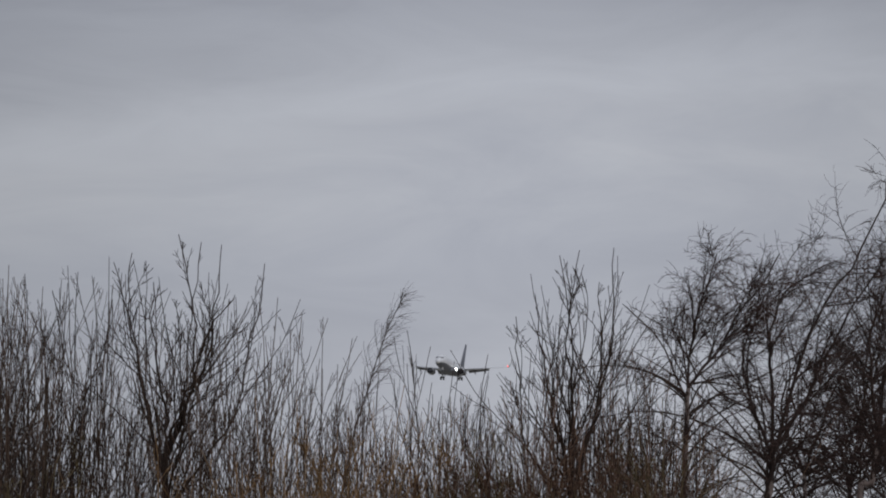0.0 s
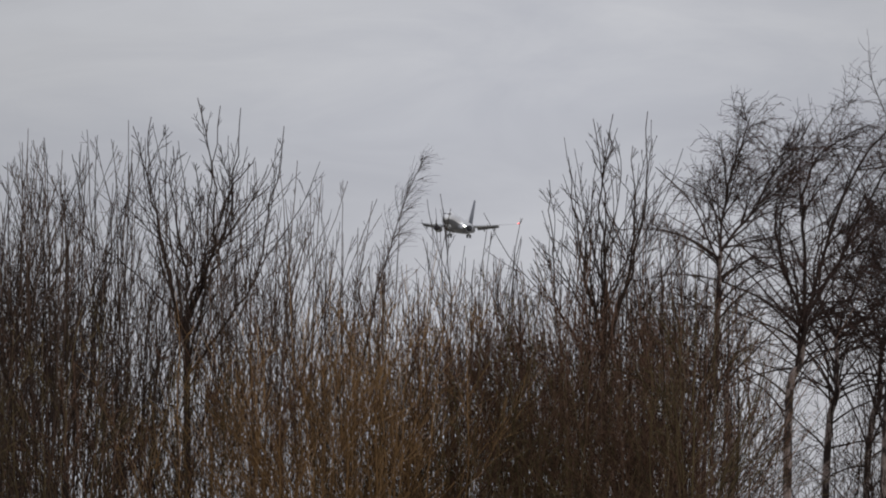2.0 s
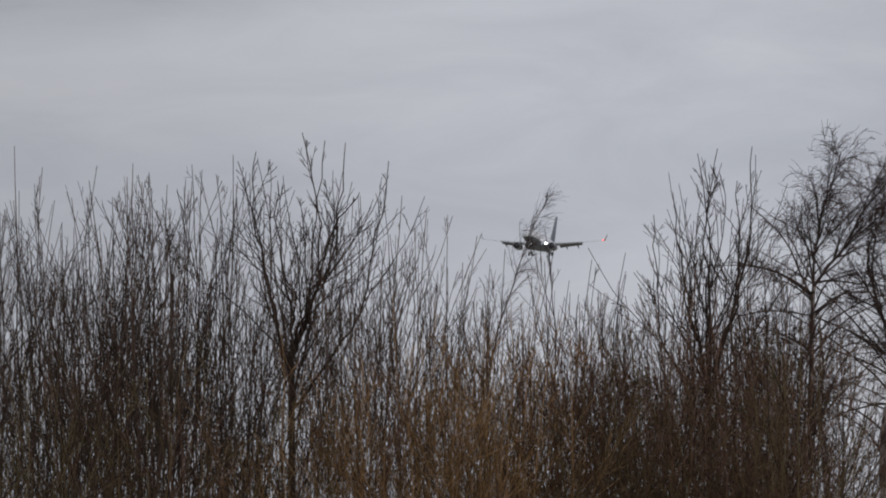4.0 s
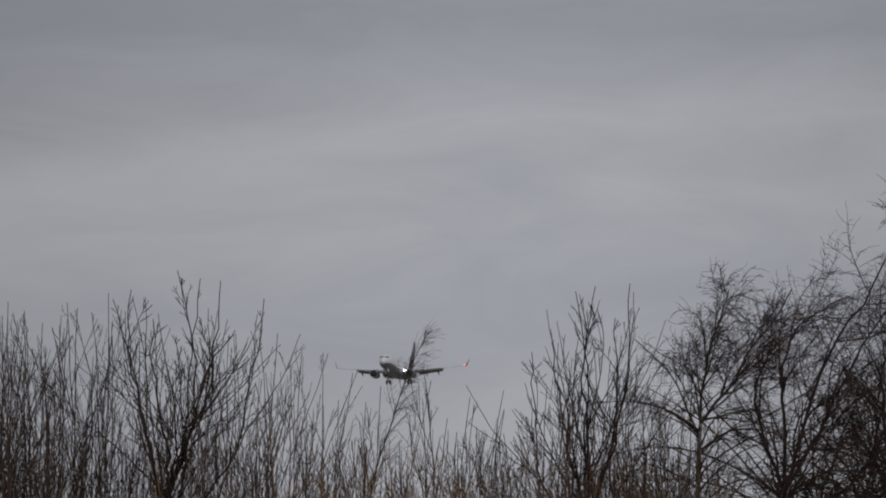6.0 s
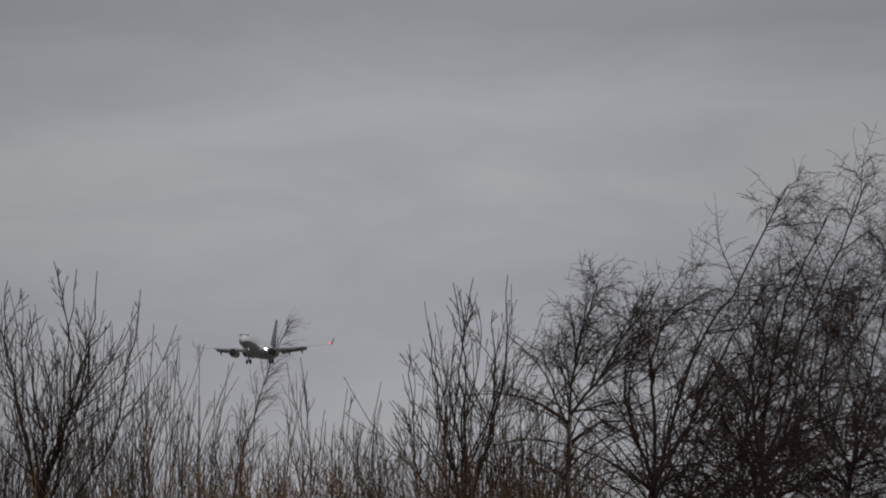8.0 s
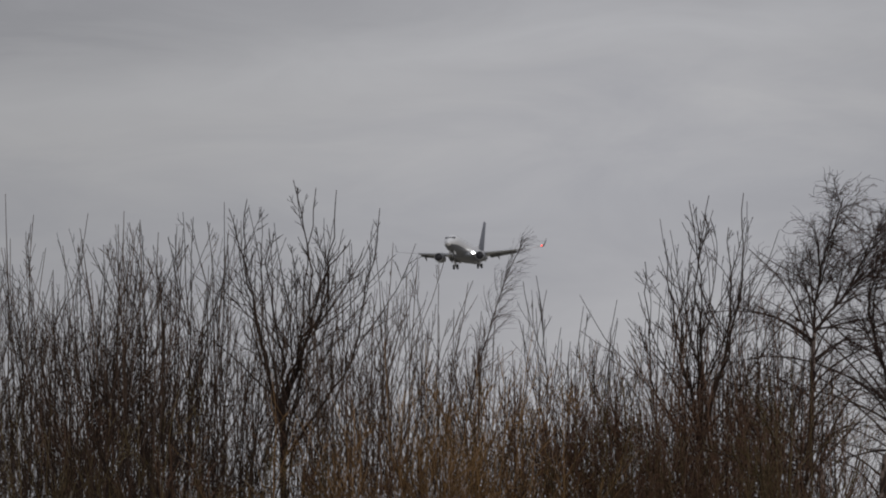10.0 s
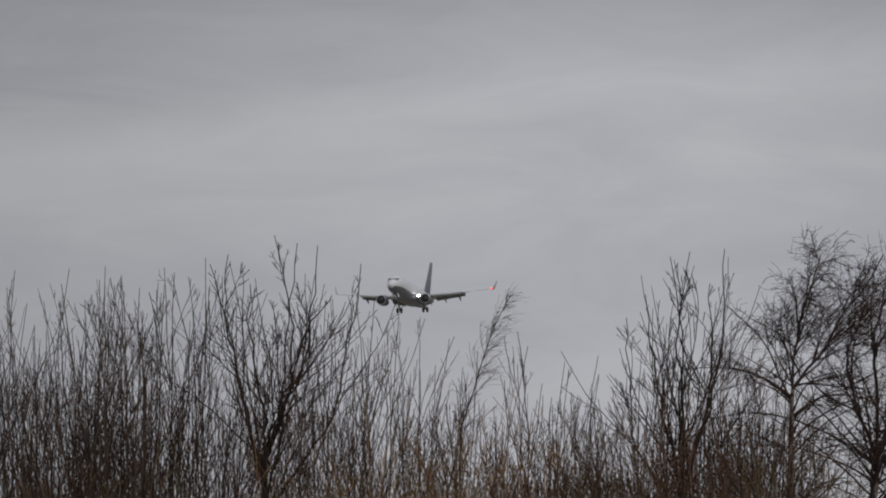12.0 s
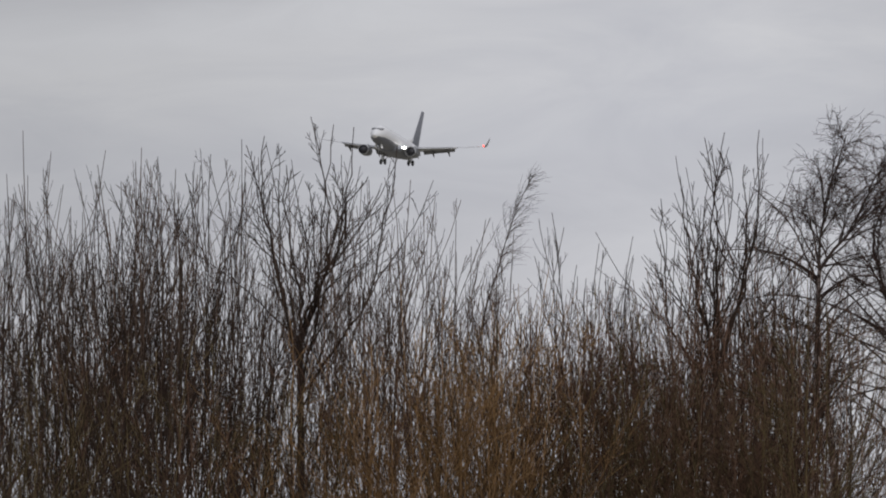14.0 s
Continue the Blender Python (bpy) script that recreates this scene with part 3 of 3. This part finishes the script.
def oval(x, ry, rz, zc=0.0, n=36):
    return [(x, ry * math.cos(a), zc + rz * math.sin(a)) for a in (2 * math.pi * i / n for i in range(n))]


FOIL = [(1.0, 0.0), (0.8, 0.032), (0.55, 0.062), (0.3, 0.075), (0.12, 0.058), (0.03, 0.03), (0.0, 0.0),
        (0.03, -0.022), (0.12, -0.036), (0.3, -0.046), (0.55, -0.04), (0.8, -0.02)]


def foil(lead, chord, thick=1.0, axis="y", droop=0.0):
    """A section whose leading edge is at lead; axis: the span's direction."""
    ring = []
    for u, v in FOIL:
        dx, dz = -u * chord, v * chord * thick
        dx, dz = dx * math.cos(droop) + dz * math.sin(droop), dx * math.sin(droop) + dz * math.cos(droop)
        ring.append((lead[0] + dx, lead[1], lead[2] + dz) if axis == "y" else (lead[0] + dx, lead[1] + dz, lead[2]))
    return ring


def wing_at(y):
    """Leading edge and chord of the wing at the distance y from the centre line."""
    lead_x = 3.9 - (y - 1.7) * 0.52
    chord = 7.4 - (y - 1.7) * 0.78 if y < 5.6 else 4.36 - (y - 5.6) * 0.238
    return (lead_x, y, -1.25 + (y - 1.7) * 0.112 + 0.0016 * y * y), chord


def wheel(parent, x, y, z, r, w):
    rings = [[(x + rr * math.cos(a), y + dy, z + rr * math.sin(a)) for a in (2 * math.pi * i / 20 for i in range(20))]
             for dy, rr in ((-w / 2, r * 0.8), (-w * 0.35, r), (w * 0.35, r), (w / 2, r * 0.8))]
    tyre = part("wheel", mesh_of("wheel", *loft(rings)), RUBBER, parent)
    hub = [[(x + rr * math.cos(a), y + dy, z + rr * math.sin(a)) for a in (2 * math.pi * i / 14 for i in range(14))]
           for dy, rr in ((-w / 2 - 0.02, r * 0.45), (w / 2 + 0.02, r * 0.45))]
    part("rim", mesh_of("rim", *loft(hub)), METAL, tyre)


def rod(a, b, r, n=10):
    a, b = Vector(a), Vector(b)
    turn = (b - a).to_track_quat("Z", "Y")
    return loft([[tuple(p + turn @ Vector((r * math.cos(q), r * math.sin(q), 0))) for q in (2 * math.pi * i / n for i in range(n))] for p in (a, b)])


def ball(at, r, stretch=(1, 1, 1)):
    bm = bmesh.new()
    bmesh.ops.create_uvsphere(bm, u_segments=14, v_segments=8, radius=r)
    bm.transform(Matrix.Translation(at) @ Matrix.Diagonal((*stretch, 1)))
    me = bpy.data.meshes.new("lens")
    bm.to_mesh(me)
    bm.free()
    return me


def build_airliner():
    plane = tagged(new("airliner"), "twin-engine jet airliner, white over a dark belly hazed to slate blue, wheels and flaps down", "airplane")
    # fuselage: x, half width, half height, height of the axis
    skin = [(17.9, 0.05, 0.05, -0.62), (17.75, 0.32, 0.30, -0.60), (17.3, 0.66, 0.62, -0.52), (16.6, 1.02, 0.98, -0.38), (15.8, 1.30, 1.32, -0.22), (14.9, 1.55, 1.66, -0.06),
            (13.6, 1.76, 1.9, 0.0), (12.0, 1.86, 1.99, 0.0), (9.0, 1.88, 2.0, 0.0), (0.0, 1.88, 2.0, 0.0), (-8.0, 1.88, 2.0, 0.0), (-11.0, 1.76, 1.84, 0.14),
            (-14.0, 1.42, 1.46, 0.48), (-17.0, 0.95, 1.0, 0.9), (-19.5, 0.5, 0.55, 1.2), (-21.0, 0.16, 0.2, 1.4)]
    body = part("fuselage", mesh_of("fuselage", *loft([oval(*row) for row in skin])), PAINT_WHITE, plane, "white fuselage with a dark belly hazed to slate blue")
    body.data.materials.append(PAINT_HAZED_SLATE)
    for face in body.data.polygons:
        c = face.center
        edge = -0.7 if c.x > -9 else -0.7 + (-9 - c.x) * 0.14
        if c.z < edge and c.x < 17.2:
            face.material_index = 1
    fairing = [oval(x, ry, rz, zc, 24) for x, ry, rz, zc in ((6.2, 0.6, 0.3, -1.7), (5.0, 1.7, 0.8, -1.5), (3.0, 2.15, 1.05, -1.4), (-3.0, 2.2, 1.1, -1.4), (-5.0, 1.7, 0.8, -1.5), (-7.0, 0.6, 0.3, -1.7))]
    part("wing_fairing", mesh_of("wing_fairing", *loft(fairing)), PAINT_HAZED_SLATE, plane)
    # windscreen panes round the nose
    for i in range(6):
        a0, a1 = radians(-66 + i * 22 + 1.5), radians(-66 + (i + 1) * 22 - 1.5)
        pane = []
        for x, r, z in ((16.15, 1.24, 0.62), (15.6, 1.42, 1.02)):
            for a in ((a0, a1) if z < 0.6 else (a1, a0)):
                pane.append((x + 0.22 - 1.15 * (1 - math.cos(a)), r * math.sin(a), z + 0.12))
        verts = pane + [(x - 0.12, y * 0.9, z - 0.1) for x, y, z in pane]
        part("windscreen_pane", mesh_of("pane", verts, [[0, 1, 2, 3], [7, 6, 5, 4], [0, 4, 5, 1], [1, 5, 6, 2], [2, 6, 7, 3], [3, 7, 4, 0]], False), WINDSCREEN, plane)
    for side in (1, -1):
        def put(ring):
            return [(x, y * side, z) for x, y, z in ring]

        ys = (1.2, 3.0, 5.6, 8.0, 11.4)
        wing = part("wing", mesh_of("wing", *loft([put(foil(*wing_at(y), 1.0 if y < 6 else 0.85)) for y in ys])), PAINT_GREY, plane, "swept light grey wing")
        # white here stands in for skylight and haze paling the outer wing
        part("outer_wing", mesh_of("outer_wing", *loft([put(foil(*wing_at(y), 0.4, droop=turn)) for y, turn in ((11.4, -0.03), (12.0, -0.12), (14.0, -0.13), (17.0, -0.14))])), PAINT_WHITE, wing, "slim outer wing, whitened for skylight and haze")
        # bright slat along the leading edge, two drooped flaps, canoe fairings
        slat = []
        for y in (2.6, 5.6, 10.0, 16.2):
            (lx, ly, lz), c = wing_at(y)
            slat.append(put(foil((lx + 0.26, ly, lz - 0.14), 0.5, 1.4 if y < 11 else 1.0, droop=-0.2)))
        part("slat", mesh_of("slat", *loft(slat)), METAL, wing)
        for y0, y1 in ((1.9, 4.5), (5.3, 11.4)):
            rings, aft = [], []
            for y in (y0, (y0 + y1) / 2, y1):
                (lx, ly, lz), c = wing_at(y)
                fc = 0.22 * c
                rings.append(put(foil((lx - c + 0.75, ly, lz - 0.03), fc, 1.2, droop=radians(20))))
                aft.append(put(foil((lx - c + 0.75 - fc * 0.88, ly, lz - 0.05 - fc * 0.33), fc * 0.5, 1.1, droop=radians(32))))
            part("flap", mesh_of("flap", *loft(rings)), FLAP_GREY, wing, "lowered flap")
            part("flap", mesh_of("flap", *loft(aft)), FLAP_GREY, wing, "lowered aft flap")
        for y in (4.0, 7.2, 10.2):
            (lx, ly, lz), c = wing_at(y)
            canoe = [[(x, y * side + rr * math.cos(a), z + rr * 1.3 * math.sin(a)) for a in (2 * math.pi * i / 12 for i in range(12))]
                     for x, z, rr in ((lx - c * 0.45, lz - 0.2, 0.05), (lx - c * 0.7, lz - 0.38, 0.2), (lx - c, lz - 0.62, 0.22), (lx - c - 1.0, lz - 1.2, 0.06))]
            part("flap_fairing", mesh_of("canoe", *loft(canoe)), FLAP_GREY, wing)
        (lx, ly, lz), c = wing_at(17.0)
        tip = [put(foil((lx, ly, lz), c, 0.8)), put(foil((lx - 0.25, ly + 0.35, lz + 0.18), c * 0.9, 0.8)),
               put(foil((lx - 0.7, ly + 0.62, lz + 0.8), c * 0.7, 0.7)), put(foil((lx - 1.5, ly + 0.9, lz + 1.9), c * 0.38, 0.7))]
        part("winglet", mesh_of("winglet", *loft(tip)), PAINT_GREY, wing, "upturned light grey winglet")
        if side == 1:
            part("position_light", ball((lx + 0.2, ly + 0.2, lz + 0.1), 0.18), LAMP_RED, wing, "lit red position light")
        # engine: cowl with a lip, dark intake, fan hub, pylon
        ey, ez = 4.85 * side, -2.15
        cowl = [[(x, ey + r * math.cos(a), ez + r * (1.0 if math.sin(a) > 0 else 0.93) * math.sin(a)) for a in (2 * math.pi * i / 28 for i in range(28))]
                for x, r in ((6.55, 0.93), (6.70, 0.95), (6.72, 0.98), (6.55, 1.04), (5.6, 1.12), (4.2, 1.08), (2.6, 0.86), (1.9, 0.66))]
        engine = part("engine", mesh_of("engine_cowl", *loft([cowl[0]] + cowl[1:], False)), FLAP_GREY, plane, "turbofan engine under the wing")
        inner = [[(x, ey + r * math.cos(a), ez + r * 0.97 * math.sin(a)) for a in (2 * math.pi * i / 28 for i in range(28))] for x, r in ((6.60, 0.93), (5.9, 0.86), (5.85, 0.05))]
        part("intake", mesh_of("intake", *loft(inner)), DARK_METAL, engine, "dark engine intake")
        lip = [[(x, ey + r * math.cos(a), ez + r * 0.97 * math.sin(a)) for a in (2 * math.pi * i / 28 for i in range(28))] for x, r in ((6.60, 0.93), (6.77, 0.97), (6.60, 1.05))]
        part("intake_lip", mesh_of("lip", *loft(lip, False)), METAL, engine)
        spinner = [[(x, ey + r * math.cos(a), ez + r * math.sin(a)) for a in (2 * math.pi * i / 16 for i in range(16))] for x, r in ((5.86, 0.26), (6.1, 0.16), (6.3, 0.02))]
        part("spinner", mesh_of("spinner", *loft(spinner)), DARK_METAL, engine)
        nozzle = [[(x, ey + r * math.cos(a), ez + r * math.sin(a)) for a in (2 * math.pi * i / 20 for i in range(20))] for x, r in ((2.2, 0.6), (0.9, 0.42), (0.3, 0.1))]
        part("nozzle", mesh_of("nozzle", *loft(nozzle)), DARK_METAL, engine)
        pylon = [[(5.2, ey - 0.12, ez + 1.0), (5.2, ey + 0.12, ez + 1.0), (0.6, ey + 0.12, ez + 0.55), (0.6, ey - 0.12, ez + 0.55)],
                 [(3.2, ey - 0.12, ez + 1.55), (3.2, ey + 0.12, ez + 1.55), (-0.4, ey + 0.12, ez + 1.3), (-0.4, ey - 0.12, ez + 1.3)]]
        part("pylon", mesh_of("pylon", *loft(pylon), False), PAINT_GREY, engine)
        # tailplane
        tail = [put(foil((-15.6 - (y - 0.6) * 0.62, y, 1.15 + (y - 0.6) * 0.12), 3.7 - (y - 0.6) * 0.36, 0.8)) for y in (0.4, 3.5, 7.1)]
        part("tailplane", mesh_of("tailplane", *loft(tail)), PAINT_GREY, plane)
        # main wheels
        leg = part("main_gear", mesh_of("main_leg", *rod((-2.4, 2.75 * side, -1.6), (-2.4, 2.86 * side, -3.35), 0.16)), METAL, plane)
        part("brace", mesh_of("brace", *rod((-2.4, 1.2 * side, -1.9), (-2.4, 2.8 * side, -3.0), 0.08)), METAL, leg)
        part("gear_door", mesh_of("gear_door", *loft([[(-1.9, 3.08 * side, -1.7), (-1.9, 3.14 * side, -1.7), (-2.9, 3.14 * side, -1.7), (-2.9, 3.08 * side, -1.7)],
                                                      [(-2.0, 3.16 * side, -2.9), (-2.0, 3.2 * side, -2.9), (-2.8, 3.2 * side, -2.9), (-2.8, 3.16 * side, -2.9)]]), False), PAINT_WHITE, leg)
        for dy in (-0.43, 0.43):
            wheel(plane, -2.4, 2.86 * side + dy, -3.35, 0.56, 0.4)
        if side == 1:
            part("landing_light", ball((3.6, 2.7, -1.05), 0.27, (0.5, 1.0, 0.8)), LAMP_WHITE, plane, "lit landing light at the wing root")
    # fin with its dorsal fillet
    fin = [foil((-12.9, 0, 1.7), 6.4, 0.5, "z"), foil((-14.0, 0, 2.6), 5.6, 0.5, "z"), foil((-19.8, 0, 9.5), 2.3, 0.6, "z")]
    part("fin", mesh_of("fin", *loft(fin)), PAINT_HAZED_SLATE, plane, "dark tail fin hazed to slate blue")
    fillet = [foil((-8.6, 0, 1.75), 7.0, 0.2, "z"), foil((-13.2, 0, 3.0), 3.0, 0.3, "z")]
    part("fin_fillet", mesh_of("fillet", *loft(fillet)), PAINT_WHITE, plane)
    # nose wheels
    leg = part("nose_gear", mesh_of("nose_leg", *rod((13.2, 0, -1.7), (13.4, 0, -3.4), 0.11)), METAL, plane)
    for s in (-1, 1):
        part("gear_door", mesh_of("nose_door", *loft([[(14.2, 0.5 * s, -1.75), (14.2, 0.55 * s, -1.75), (12.6, 0.55 * s, -1.9), (12.6, 0.5 * s, -1.9)],
                                                      [(14.1, 0.62 * s, -2.6), (14.1, 0.66 * s, -2.6), (12.7, 0.66 * s, -2.6), (12.7, 0.62 * s, -2.6)]]), False), PAINT_WHITE, leg)
        wheel(plane, 13.4, 0.24 * s, -3.4, 0.36, 0.22)
    return plane


airliner = build_airliner()

# ---- what moves ----
BANK = [(0, -2.4), (1.5, -2.6), (4.5, -1.4), (5, -1.6), (6.5, 1.0), (7.5, 0.0), (8.5, 0.6), (9, 1.4), (11.5, 1.3), (12, 1.0), (12.5, -1.6), (13, -3.2), (13.5, -2.8), (14, -3.8)]
BLOW = {
    "west": [(0, 17), (0.5, 8), (1, -6), (1.5, -9), (2, 2), (2.2, 0), (4.5, 2), (5, 7), (5.5, 0), (6, -3), (6.5, 2), (7, 1), (7.5, -6), (8, -4), (8.5, 1),
             (9, 2), (11.5, -4), (12, -3), (12.5, 0), (13, 6), (13.5, 0), (14, 0)],
    "mid": [(0, -6), (0.5, -1), (1, 8), (1.5, -3), (2, 3), (4.5, 0), (5, -2), (5.5, 2), (6, 2), (6.5, -5), (7, -1), (7.5, 4), (8, 3), (8.5, -4), (9, 1),
            (11.5, 0), (12, -2), (12.5, 0), (13, -4), (13.5, -1), (14, -2)],
    "birch": [(0, 3), (0.5, -2), (1, -8), (1.5, -4), (2, 12), (2.2, 0), (5, -15), (5.5, -5), (6, 5), (6.5, 5), (7, 13), (7.5, 6), (7.9, -10), (8.5, 0), (9, 12),
              (11.5, -10), (12.5, 0), (13.2, -5), (14, -22)],
    "whip": [(0, 12), (1.5, -7), (2.5, 8), (4.5, 35), (5, 31), (6.5, 35), (7.5, 17), (8.5, 5), (9, 5), (11.5, -3), (12, 7), (12.5, -13), (13, -17), (13.5, -11), (14, -14)],
}
LAMP_SPOT = Vector((3.6, 2.7, -1.05))
# the approach: seconds, metres to the right, metres up
GLIDE = [(0, 35.9, 201.7), (1.5, 30.2, 194.9), (4.5, 18.2, 187.0), (5, 17.0, 184.6), (6.5, 12.5, 178.7), (7.5, 10.4, 174.8), (8.5, 8.2, 171.5), (9, 6.1, 169.8), (11.5, -4.2, 159.7),
         (12, -6.3, 157.6), (12.5, -8.7, 155.9), (13, -10.6, 155.0), (13.5, -12.9, 153.4), (14, -15.6, 152.2)]


def motions():
    # a steady approach on a three-degree slope, a little crabbed into the wind
    rows = []
    for i in range(29):
        t = i * 0.5
        bank = float(np.interp(t, [b[0] for b in BANK], [b[1] for b in BANK]))
        east = float(np.interp(t, [g[0] for g in GLIDE], [g[1] for g in GLIDE]))
        high = float(np.interp(t, [g[0] for g in GLIDE], [g[2] for g in GLIDE]))
        turn = pose(0, 0, 0, bank, -3.0, -102.8)
        at = Vector((east, 67.1 * (39.9 - t), high)) - turn @ LAMP_SPOT
        rows.append((t, Matrix.Translation(at) @ turn))
    walk(airliner, rows)
    # trees lean with the gusts about their feet
    for key, trees in SWAY.items():
        for tree in trees:
            foot = tree.location.copy()
            share = 6.2 if key != "birch" else 5.8
            walk(tree, [(t, pose(*foot, 0, math.degrees(v * 1e-4 * share), 0)) for t, v in BLOW["birch" if key == "under" else key]])


motions()
